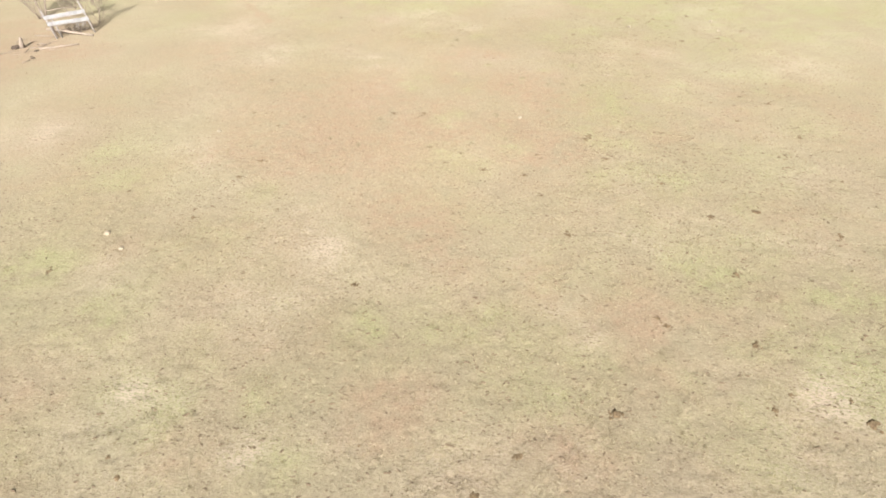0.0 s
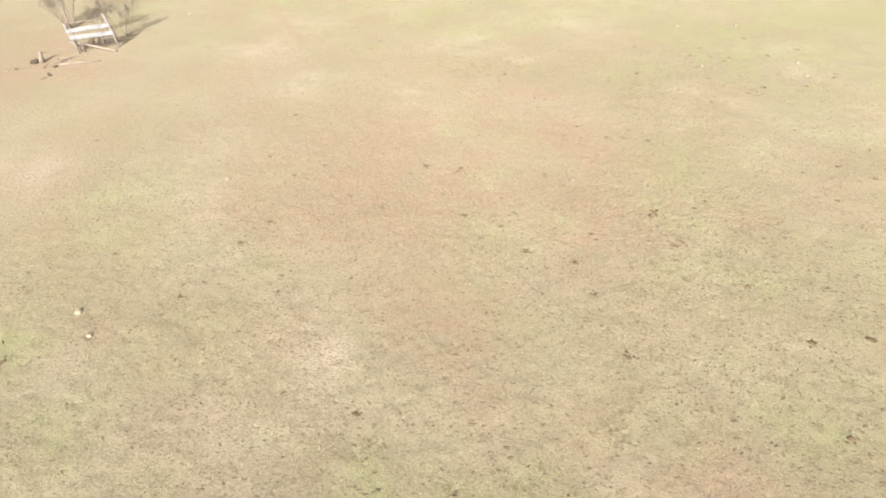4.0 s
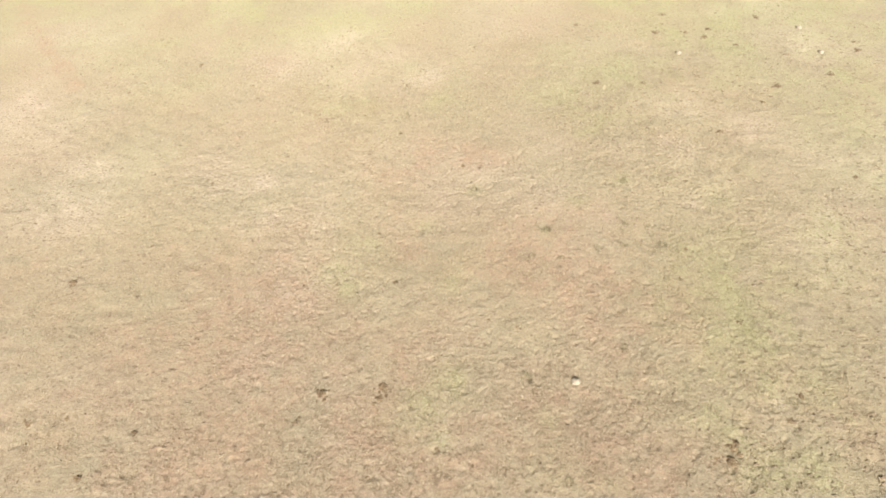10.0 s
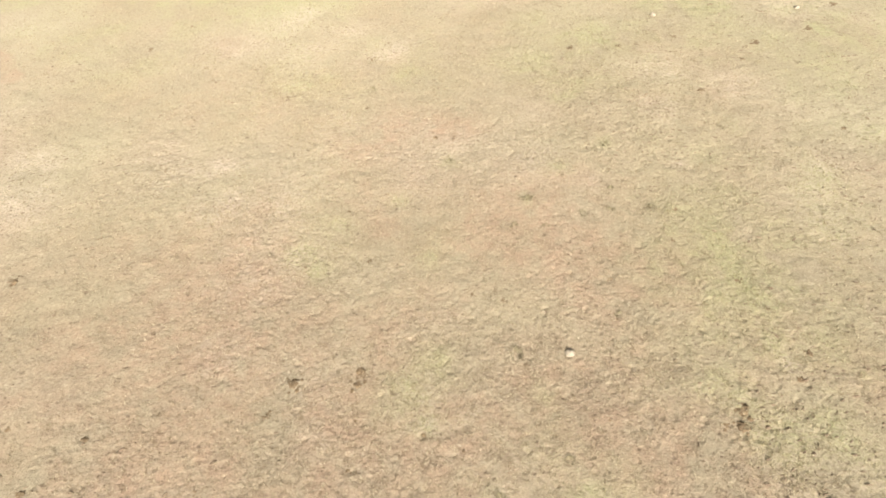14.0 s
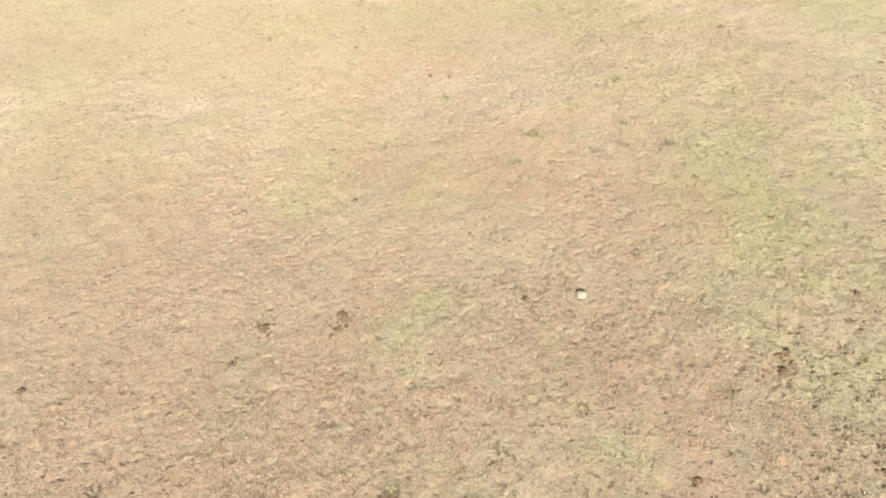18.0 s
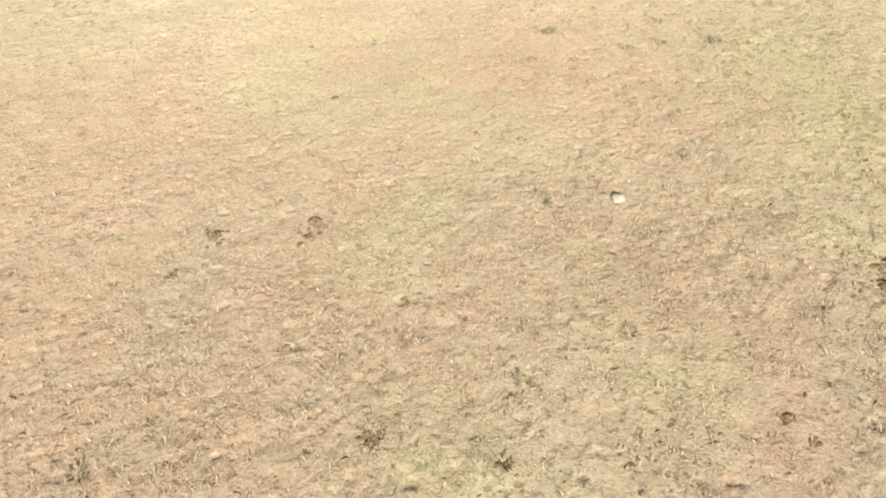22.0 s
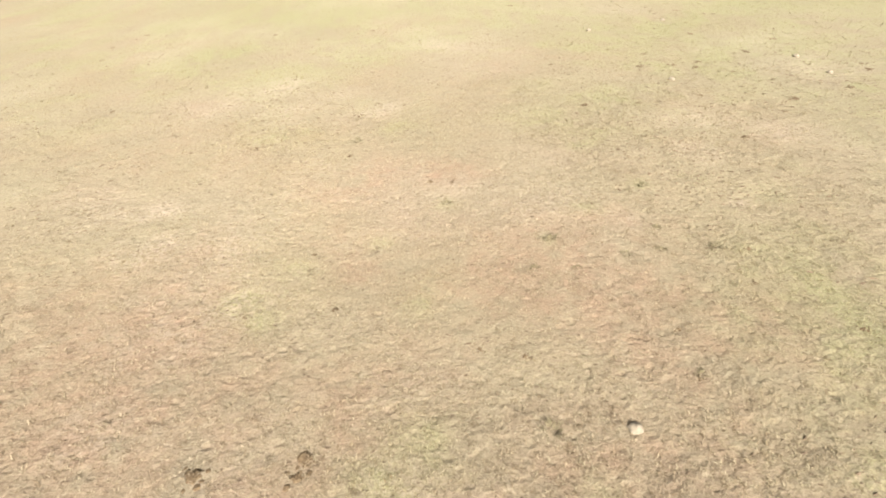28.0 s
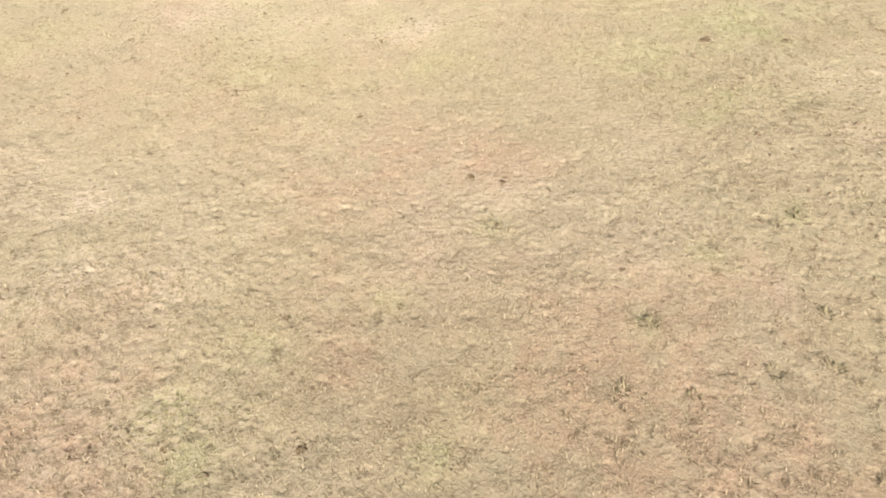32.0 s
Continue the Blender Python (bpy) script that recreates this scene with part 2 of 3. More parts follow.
GREEN_MIDDLE = (
    (8.2, -9.3, 0.9), (1.2, -9.0, 1.0), (5.5, -8.9, 0.9), (6.8, -8.5, 0.9), (-0.3, -8.3, 1.5), (-1.2, -7.4, 0.3), (2.3, -7.1, 0.9),
    (0.4, -7.0, 0.3), (1.8, -6.4, 0.7), (6.5, -6.3, 1.0), (5.7, -6.3, 1.0), (-0.7, -5.6, 0.4), (5.0, -5.3, 0.8), (1.6, -5.2, 0.3), (-1.0, -5.0, 0.7),
    (6.5, -4.8, 0.7), (7.5, -4.6, 0.7), (-0.4, -4.4, 0.6), (4.7, -4.4, 0.6), (14.3, -4.3, 1.3), (5.5, -4.0, 0.8), (6.6, -1.9, 2.3),
)
GREEN_NORTH = (
    (-3.0, -1.5, 0.4), (-0.4, -1.5, 0.3), (9.3, -1.3, 1.0), (-3.5, -0.9, 0.5), (-2.8, -0.1, 0.5), (9.7, 0.2, 0.9), (2.2, 0.3, 0.3), (-1.1, 0.7, 0.3), (3.2, 1.4, 0.4),
    (0.3, 2.1, 0.3), (4.7, 2.3, 0.4), (4.1, 4.8, 0.5), (3.9, 6.4, 1.2), (-0.6, 6.6, 0.6), (-4.1, 6.7, 0.8), (5.5, 7.8, 1.2), (-5.0, 12.7, 2.2),
    (15.7, 13.7, 3.1), (8.5, 15.7, 3.0), (-0.9, 16.5, 2.4), (-9.5, 15.8, 2.4), (-29.0, 12.5, 3.0), (20.0, 20.0, 9.0), (-2.0, 30.0, 12.0), (16.0, 5.0, 4.0),
)
STRAW = (
    (-2.6, -21.9, 0.6), (-6.0, -20.7, 0.55), (10.0, -18.9, 0.85), (4.8, -17.5, 0.7), (-9.3, -16.6, 1.3), (3.9, -16.6, 0.7), (-3.3, -14.7, 0.8), (6.1, -13.3, 1.1),
    (11.8, -12.7, 1.2), (-9.6, -9.9, 1.0), (-10.7, -8.5, 1.3), (-18.2, -8.1, 2.1), (6.5, -5.0, 0.3), (-4.8, -3.5, 0.8), (3.9, 0.8, 0.4), (6.4, 1.2, 0.3),
    (-5.9, 1.3, 0.9), (-12.0, 1.7, 1.2), (-7.3, 2.4, 0.8), (-6.1, 2.6, 0.7), (-8.1, 3.5, 1.0), (15.3, 3.6, 2.4), (-11.8, 3.8, 1.0), (6.7, 3.8, 0.9),
    (9.2, 4.8, 1.2), (7.4, 5.9, 1.5), (-16.5, 7.5, 2.2), (-1.4, 8.5, 1.0), (-2.7, 10.1, 0.8), (-4.6, 11.5, 1.4), (1.1, 16.0, 1.3),
)
EARTH = (
    (-4.1, -22.0, 0.8), (4.2, -20.9, 0.9), (0.3, -20.4, 0.9), (6.1, -16.3, 1.1), (3.5, -15.8, 1.1), (-0.3, -12.6, 1.7), (-6.4, -9.4, 2.2), (3.4, -7.8, 0.6),
    (4.7, -7.7, 0.7), (-4.1, -7.3, 0.7), (-0.3, -6.9, 0.4), (4.1, -6.4, 0.9), (2.3, -5.8, 0.9), (-0.6, -5.8, 0.6), (0.1, -5.5, 0.4), (8.4, -5.4, 1.0),
    (1.4, -5.1, 0.9), (-2.4, -5.1, 0.9), (2.6, -4.9, 0.8), (-1.8, -4.6, 0.4), (-5.3, -4.0, 2.4), (-1.4, -4.0, 0.5), (-1.6, -3.1, 0.7), (3.4, -3.0, 0.8),
    (4.9, -2.6, 0.9), (0.7, -1.1, 0.6), (3.6, -0.8, 1.0), (-3.9, -0.7, 0.6), (-1.5, -0.2, 0.5), (2.3, -0.1, 1.0), (3.4, 1.0, 0.6), (-1.6, 3.6, 0.6),
    (0.6, 3.8, 0.8),
)
BY_THE_PEN = ((-26.5, 5.5, 3.2), (-25.0, 2.0, 2.6), (-28.0, 2.5, 2.2))


def cover(x, y):
    """How much green, straw and bare-earth colour the turf takes, each from 0 to 1; the far green also carries haze."""
    ragged = 0.9 * (value_noise(x, y, 0.9) - 0.5) + 0.8 * (value_noise(x + 9, y + 4, 0.35) - 0.5) + 0.4 * (value_noise(x, y + 71, 0.14) - 0.5)
    out = []
    for k, (patches, base, weight) in enumerate(((GREEN_SOUTH + GREEN_MIDDLE + GREEN_NORTH, 0.15, 0.5), (STRAW, 0.2, 0.42), (EARTH + BY_THE_PEN, 0.3, 0.66))):
        best = np.zeros_like(x)
        for px, py, pr in patches:
            best = np.maximum(best, np.exp(-(1.5 if k == 1 else 1.0) * ((x - px) ** 2 + (y - py) ** 2) / (pr * pr)))
        wide = base * 2.0 * value_noise(x + 50 * k, y - 20, 3.5) * (0.5 + value_noise(x - 9 * k, y + 33, 1.2))
        if k == 0:
            lush = np.clip((0.5 * value_noise(x, y, 1.7) + 0.5 * value_noise(x + 6, y, 0.6) - 0.46) * 4.0, 0, 1)
            # Greener south, east and far north; the northward rise also paints in distance haze.
            wide = wide + (0.1 + 0.4 * lush) * (0.5 * np.clip((-8 - y) / 7, 0, 1) * np.clip((y + 26) / 7, 0.5, 1) + 1.2 * np.clip((y - 4) / 12, 0, 1.3) + 0.5 * np.clip((x - 3.5) / 6, 0, 1))
        if k == 2:
            wide = wide + (0.1 + 0.35 * value_noise(x + 5, y + 60, 1.5)) * np.clip(1.5 - np.hypot(x / 8.5, (y + 3.8) / 6.5), 0, 1) + 0.22 * np.clip(1.5 - np.hypot(x / 7.0, (y + 7.0) / 2.5), 0, 1)
            along = np.clip(((x + 22.4) * 7.6 + (y - 18.6) * -9.7) / 151.8, 0, 1)
            off = np.hypot(x + 22.4 - 7.6 * along, y - 18.6 + 9.7 * along) + 0.5 * (value_noise(x, y, 1.1) - 0.5)
            wide = wide + 0.8 * np.clip(1.5 - np.abs(off) / 0.25, 0, 1)
        out.append(np.clip(best * weight * np.clip(1 + 1.5 * ragged, 0.05, 1.9) + wide * np.clip(1 + 0.9 * ragged, 0.1, 1.8), 0, 1))
    out[2] = out[2] * (1 - 0.7 * out[0])
    return np.stack(out, -1)


def steps(fine_a, fine_b, near_a, near_b, far):
    """Grid lines: fine between fine_a and fine_b, wider out to near_a and near_b, and ever wider beyond."""
    lines = list(np.arange(fine_a, fine_b, 0.03))
    for way, edge in ((1, near_b), (-1, near_a)):
        step, at = 0.03, lines[-1] if way > 0 else lines[0]
        while way * at < far:
            step = min(step * 1.05, 0.066) if way * at < way * edge else step * (1.05 if step < 0.25 else 1.14)
            at += way * step
            lines.insert(len(lines) if way > 0 else 0, at)
    return np.array(lines)


def paint_cover(mesh, x, y):
    layer = mesh.attributes.new("cover", "FLOAT_COLOR", "POINT")
    layer.data.foreach_set("color", np.c_[cover(x, y), np.ones(len(x))].astype(np.float32).ravel())


def build_ground():
    xs, ys = steps(-6.2, 6.8, -14, 13.5, 2400), steps(-8.5, 5.5, -23.5, 11, 2400)
    gx, gy = np.meshgrid(xs, ys, indexing="ij")
    x, y = gx.ravel(), gy.ravel()
    nx, ny = len(xs), len(ys)
    i, j = np.meshgrid(np.arange(nx - 1), np.arange(ny - 1), indexing="ij")
    a = (i * ny + j).ravel()
    faces = np.stack([a, a + ny, a + ny + 1, a + 1], -1)
    mesh = bpy.data.meshes.new("ground")
    mesh.vertices.add(len(x))
    mesh.vertices.foreach_set("co", np.c_[x, y, land(x, y)].ravel())
    mesh.loops.add(faces.size)
    mesh.loops.foreach_set("vertex_index", faces.ravel())
    mesh.polygons.add(len(faces))
    mesh.polygons.foreach_set("loop_start", np.arange(0, faces.size, 4))
    mesh.polygons.foreach_set("use_smooth", np.ones(len(faces), bool))
    mesh.update(calc_edges=True)
    paint_cover(mesh, x, y)
    mesh.materials.append(TURF)
    tagged(new("ground", mesh), "dry trampled pasture turf with green and bare patches", "ground", kind="structure")


build_ground()


def build_grass(name, label, x0, x1, y0, y1, density, blades, tall, seed, fade, lie, hole=0.0, spread=0.028):
    """Tufts of short bent blades, each blade a folded strip."""
    rng = np.random.RandomState(seed)
    count = int((x1 - x0) * (y1 - y0) * density)
    tx, ty = rng.uniform(x0, x1, count), rng.uniform(y0, y1, count)
    thick = value_noise(tx, ty, 0.5) * 0.6 + value_noise(tx, ty + 40, 1.7) * 0.6 + cover(tx, ty)[:, 0] * 0.25
    stay = thick > rng.uniform(0.15, 0.85, count)
    edge = np.minimum(np.minimum(tx - x0, x1 - tx), np.minimum(ty - y0, y1 - ty)) / fade
    if hole:
        stay &= np.hypot(tx, ty + 1.2) / hole > rng.uniform(0.6, 1.1, count)
    stay &= edge * (0.6 + 0.8 * value_noise(tx, ty, 1.3)) > rng.uniform(0, 1, count)
    tx, ty, thick = tx[stay], ty[stay], thick[stay]
    n = len(tx)
    bx = np.repeat(tx, blades) + rng.normal(0, spread, n * blades)
    by = np.repeat(ty, blades) + rng.normal(0, spread, n * blades)
    size = np.repeat(rng.uniform(0.6, 1.3, n), blades) * rng.uniform(0.5, 1.2, n * blades) * tall
    turn = rng.uniform(0, 2 * math.pi, n * blades)
    flat = rng.uniform(lie, 1.5, n * blades)
    wide = rng.uniform(0.002, 0.005, n * blades) * (tall / 0.06)
    bz = land(bx, by) - 0.004
    dx, dy = np.cos(turn), np.sin(turn)
    ox, oy = -dy * wide, dx * wide
    reach, rise = np.sin(flat) * size, np.cos(flat) * size
    mid = np.stack([bx + dx * reach * 0.45, by + dy * reach * 0.45, bz + rise * 0.62 + 0.008], -1)
    tip = np.stack([bx + dx * reach, by + dy * reach, bz + rise * 0.9 + 0.008], -1)
    side = np.stack([ox, oy, 0 * ox], -1)
    foot = np.stack([bx, by, bz], -1)
    verts = np.stack([foot - side, foot + side, mid - side * 0.9, mid + side * 0.9, tip], 1).reshape(-1, 3)
    k = np.arange(n * blades)[:, None] * 5
    tris = np.concatenate([k + [[0, 1, 3]], k + [[0, 3, 2]], k + [[2, 3, 4]]], 1).reshape(-1, 3)
    mesh = bpy.data.meshes.new(name)
    mesh.vertices.add(len(verts))
    mesh.vertices.foreach_set("co", verts.ravel())
    mesh.loops.add(tris.size)
    mesh.loops.foreach_set("vertex_index", tris.ravel())
    mesh.polygons.add(len(tris))
    mesh.polygons.foreach_set("loop_start", np.arange(0, tris.size, 3))
    mesh.update(calc_edges=True)
    paint_cover(mesh, np.repeat(bx, 5), np.repeat(by, 5))
    mesh.materials.append(BLADE)
    tagged(new(name, mesh), label, "grass", kind="stuff")


build_grass("grass", "short dry straw-coloured grass with some green blades", -10, 10, -12, 12, 140, 6, 0.062, 3, 6.0, 1.0, 0.0, 0.02)
build_grass("middle_grass", "short dry grass over the trampled pasture", -19, 19, -27, 22, 32, 7, 0.08, 5, 9.0, 1.0, 6.5, 0.024)
build_grass("far_grass", "sparse dry grass further out on the pasture", -42, 36, -24, 46, 6, 6, 0.1, 4, 14.0, 0.8, 14.0)


def build_clods(name, label, x0, x1, y0, y1, density, small, big, seed, fade, hole=0.0):
    """Small dark crumbs of earth and old dung, trodden into the turf; they also stand in for shade in hoof prints."""
    rng = np.random.RandomState(seed)
    count = int((x1 - x0) * (y1 - y0) * density)
    x, y = rng.uniform(x0, x1, count), rng.uniform(y0, y1, count)
    edge = np.minimum(np.minimum(x - x0, x1 - x), np.minimum(y - y0, y1 - y)) / fade
    stay = value_noise(x + 70, y, 0.8) * 0.5 + value_noise(x, y + 90, 2.8) * 0.7 > rng.uniform(0.3, 1.0, count)
    stay &= edge > rng.uniform(0, 1, count)
    stay &= np.hypot(x / 6.5, (y + 2) / 6.5) > hole * rng.uniform(0.8, 1.15, count)
    stay &= np.clip(0.22 + np.clip((-5 - y) / 5, 0, 1) + 0.8 * np.clip((x - 2.5) / 3, 0, 1) * np.clip((10 - y) / 6, 0, 1), 0, 1) > rng.uniform(0, 1, count)
    x, y = x[stay], y[stay]
    n = len(x)
    size = small + (big - small) * rng.rand(n) ** 2
    turn = rng.normal(0.05, 0.45, n)
    long, wide, high = size * rng.uniform(0.9, 2.1, n), size * rng.uniform(0.4, 0.8, n), size * rng.uniform(0.25, 0.6, n)
    z = land(x, y)
    c, s = np.cos(turn), np.sin(turn)
    jit = lambda: rng.uniform(0.75, 1.25, n)
    corners = []
    for u, v, w in ((1, 0, 0.1), (0.2, 1, 0.1), (-1, 0.2, 0.1), (-0.2, -1, 0.1), (0.35, 0.3, 0.9), (-0.4, -0.1, 1.0)):
        du, dv = u * long * jit(), v * wide * jit()
        corners.append(np.stack([x + c * du - s * dv, y + s * du + c * dv, z + w * high - 0.3 * high * (w < 0.5)], -1))
    verts = np.stack(corners, 1).reshape(-1, 3)
    k = np.arange(n)[:, None] * 6
    tris = np.concatenate([k + [t] for t in ((0, 1, 4), (1, 5, 4), (1, 2, 5), (2, 3, 5), (3, 4, 5), (3, 0, 4))], 1).reshape(-1, 3)
    mesh = bpy.data.meshes.new(name)
    mesh.from_pydata(verts.tolist(), [], tris.tolist())
    mesh.materials.append(CLOD)
    tagged(new(name, mesh), label, "clods", kind="stuff")


build_clods("clods", "small brown crumbs of earth and old dung, doubling as hoof-print shade", -8, 8, -10, 9, 50, 0.01, 0.03, 11, 3)
build_clods("wide_clods", "brown crumbs of earth and old dung over the pasture, doubling as hoof-print shade", -20, 20, -28, 22, 32, 0.014, 0.05, 12, 7, 1.0)
# ---- things ----


def part(name, bm, material, parent=None, label=""):
    """Links a bmesh as one mesh object, under a thing or a part if given."""
    mesh = bpy.data.meshes.new(name)
    bm.to_mesh(mesh)
    bm.free()
    mesh.materials.append(material)
    ob = new(name, mesh)
    if parent:
        ob.parent = parent
    if label:
        ob["label"] = label
    return ob


def tube(points, radii, sides=8, bm=None, rough=0.0, seed=0):
    """A tapered limb along points."""
    bm = bm or bmesh.new()
    rng = random.Random(seed)
    rings = []
    for k, (p, r) in enumerate(zip(points, radii)):
        p = Vector(p)
        ahead = Vector(points[min(k + 1, len(points) - 1)]) - Vector(points[max(k - 1, 0)])
        q = ahead.to_track_quat("Z", "Y")
        rings.append([bm.verts.new(p + q @ Vector((math.cos(a), math.sin(a), 0)) * r * (1 + rng.uniform(-rough, rough)))
                      for a in (2 * math.pi * i / sides for i in range(sides))])
    for lower, upper in zip(rings, rings[1:]):
        for i in range(sides):
            f = bm.faces.new((lower[i], lower[(i + 1) % sides], upper[(i + 1) % sides], upper[i]))
            f.smooth = True
    bm.faces.new(list(reversed(rings[0])))
    bm.faces.new(rings[-1])
    return bm


def lump(radius, squash, seed, detail=2, rough=0.25):
    """An uneven rounded lump that sits on z = 0."""
    bm = bmesh.new()
    bmesh.ops.create_icosphere(bm, subdivisions=detail, radius=1)
    for v in bm.verts:
        k = 1 + rough * (noise.noise(v.co * 1.7 + Vector((seed * 3.1, 0, seed))) + 0.5 * noise.noise(v.co * 4 + Vector((0, seed, 0))))
        v.co = Vector((v.co.x * k * radius, v.co.y * k * radius, max(v.co.z * k, -0.25) * radius * squash))
    for f in bm.faces:
        f.smooth = True
    return bm


def pat_or_scuff(x, y, size, seed, parts=3):
    """A dried pat, used for dark earth scuffs too: a flat ringed lump with crumbs beside it."""
    top = tagged(new("pat_or_scuff"), "dark brown crumbling lump for dried dung pats and earth scuffs on the turf", "dung", "dung pats on the pasture")
    top.location = (x, y, on_land(x, y) - 0.005)
    rng = random.Random(seed)
    body = part("pat", lump(size * 0.75, 0.13, seed, 3, 0.75), DUNG_SCUFF, top)
    body.rotation_euler = (0, 0, rng.uniform(0, 6))
    for k in range(parts):
        a, d = rng.uniform(0, 6.28), size * rng.uniform(0.5, 1.5)
        crumb = part("crumb", lump(size * rng.uniform(0.15, 0.42), 0.26, seed + k + 7, 2, 0.55), DUNG_SCUFF, top)
        crumb.location = (math.cos(a) * d, math.sin(a) * d, 0)


PATS = (
    (-1.72, -16.22, 0.13), (6.65, -16.5, 0.1), (6.85, -16.75, 0.14), (5.35, -19.8, 0.14), (10.84, -19.3, 0.16), (8.87, -19.2, 0.11),
    (9.34, -18.7, 0.09), (2.43, -22.2, 0.15), (3.22, -21.2, 0.12), (10.45, -10.9, 0.15), (4.32, -13.0, 0.13), (-7.5, -9.4, 0.15),
    (-8.05, -6.3, 0.12), (8.96, -11.4, 0.14), (12.7, -12.0, 0.12), (12.3, -6.9, 0.14), (13.6, -5.1, 0.12), (-11.2, -16.8, 0.11),
    (5.25, -5.85, 0.14), (5.1, -6.2, 0.12), (4.8, -6.12, 0.08), (0.8, -6.55, 0.06), (1.44, -6.6, 0.055), (3.2, -7.72, 0.1),
    (3.35, -7.95, 0.09), (-1.94, -4.35, 0.12), (-1.98, -4.65, 0.12), (-3.3, -4.5, 0.14),
)
SMALL_PATS = (
    (-2.96, -21.1, 0.07), (-5.44, -22.5, 0.09), (-4.96, -22.9, 0.1), (-0.17, -21.4, 0.07), (-5.55, -12.7, 0.09), (10.6, -18.7, 0.08),
    (-4.0, -7.7, 0.09), (-4.86, -6.5, 0.06), (-4.4, -7.0, 0.07), (-0.7, -5.8, 0.06), (-3.2, -7.7, 0.06), (1.55, -8.0, 0.06),
    (-7.37, 7.5, 0.1), (-0.03, 3.25, 0.1), (3.75, 3.1, 0.06), (8.15, 9.5, 0.1), (6.46, 7.55, 0.09), (3.9, 0.0, 0.06), (7.74, 11.0, 0.13),
    (-7.2, -5.36, 0.09), (-8.84, -4.96, 0.08), (-5.0, -6.36, 0.07), (6.64, -3.68, 0.07), (7.0, -4.8, 0.07), (12.9, 7.57, 0.13),
    (13.2, -1.75, 0.12), (-11.55, -5.85, 0.08), (9.15, -11.1, 0.08), (0.41, -15.4, 0.08), (2.97, -11.7, 0.07),
)
FAR_PATS = (
    (11.9, 11.9, 0.13), (6.4, 7.5, 0.1), (5.0, 22.8, 0.14), (-6.5, 19.6, 0.12), (-12.4, 8.2, 0.1), (11.1, 14.9, 0.14), (9.8, 11.2, 0.12),
    (-1.95, 19.2, 0.12), (-13.4, 17.0, 0.13), (-4.6, 6.0, 0.08), (-9.0, 11.6, 0.09), (13.7, 13.4, 0.14), (14.6, 9.1, 0.15), (14.7, 9.7, 0.1),
    (9.5, 10.6, 0.12), (11.3, 2.1, 0.1), (12.15, 2.5, 0.08), (13.8, 0.8, 0.09), (12.2, -1.0, 0.12), (10.8, -1.8, 0.1), (12.6, -2.1, 0.08),
    (11.5, -3.7, 0.12), (10.9, 7.0, 0.13), (13.6, -4.9, 0.1), (12.55, -6.7, 0.12), (-17.7, -5.4, 0.12), (-7.75, 8.4, 0.1),
)
# Dark wet-earth scuffs, given the lumps and colour of the dung pats.
SCUFFS = (
    (8.95, -17.19, 0.13), (9.1, -14.33, 0.12), (-1.16, -17.36, 0.08), (-4.21, -18.78, 0.08), (-7.83, -10.72, 0.11), (-0.3, -8.76, 0.09), (1.22, -9.12, 0.13),
    (0.44, -7.21, 0.08), (3.46, -10.69, 0.12), (7.67, -9.4, 0.11), (2.82, -9.34, 0.12), (-11.47, -12.21, 0.1), (-8.19, -13.57, 0.12), (5.79, -7.81, 0.11),
    (-10.46, -1.01, 0.12), (-9.68, -5.05, 0.1), (-3.74, -5.18, 0.09), (6.55, -5.33, 0.08), (-1.99, -5.4, 0.06), (-2.12, -6.34, 0.08), (-1.06, -7.61, 0.11),
    (0.21, -7.96, 0.09), (-2.29, -8.02, 0.09), (-2.52, -7.12, 0.07), (2.76, -5.83, 0.07), (6.37, -2.84, 0.09), (0.02, -6.21, 0.07), (3.52, -3.53, 0.06),
)
FAR_SCUFFS = (
    (8.41, 7.81, 0.11), (-1.81, -1.34, 0.09), (-10.14, 10.04, 0.1), (-13.83, 19.2, 0.13), (4.75, 11.96, 0.12), (3.63, -2.46, 0.08), (5.71, -0.46, 0.08),
    (5.34, -1.48, 0.07), (0.51, -2.62, 0.06), (1.17, -2.82, 0.06), (-2.03, 5.05, 0.11), (4.81, 7.61, 0.12), (-13.04, 21.34, 0.13), (10.48, 9.91, 0.12),
    (5.16, -0.36, 0.07), (-7.74, 2.75, 0.08), (-1.95, 7.91, 0.1), (3.17, 0.12, 0.06), (-2.4, 0.42, 0.07), (-3.35, -1.36, 0.07), (-0.1, 3.55, 0.1), (0.5, 3.1, 0.09),
    (10.07, 6.04, 0.12), (8.19, 4.52, 0.12), (9.35, 24.5, 0.12), (12.26, 19.27, 0.12), (8.32, 12.54, 0.12), (8.84, 10.95, 0.12),
)
for k, (x, y, size) in enumerate(PATS + SMALL_PATS + FAR_PATS + SCUFFS + FAR_SCUFFS):
    pat_or_scuff(x, y, size, k, 6 if size > 0.1 else 3)


def stone(x, y, size, seed):
    ob = part("stone", lump(size, 0.7, seed, 3, 0.3), STONE)
    ob.location = (x, y, on_land(x, y) + 0.012)
    tagged(ob, "small pale rounded stone lying in the grass", "stone", "loose stones on the pasture")


stone(2.33, -4.31, 0.1, 2)

# ---- the wooden pen by the bare tree ----
PEN = Matrix.Translation((-26.77, 4.29, 0)) @ Matrix.Rotation(math.atan2(1.43, 1.61), 4, "Z")


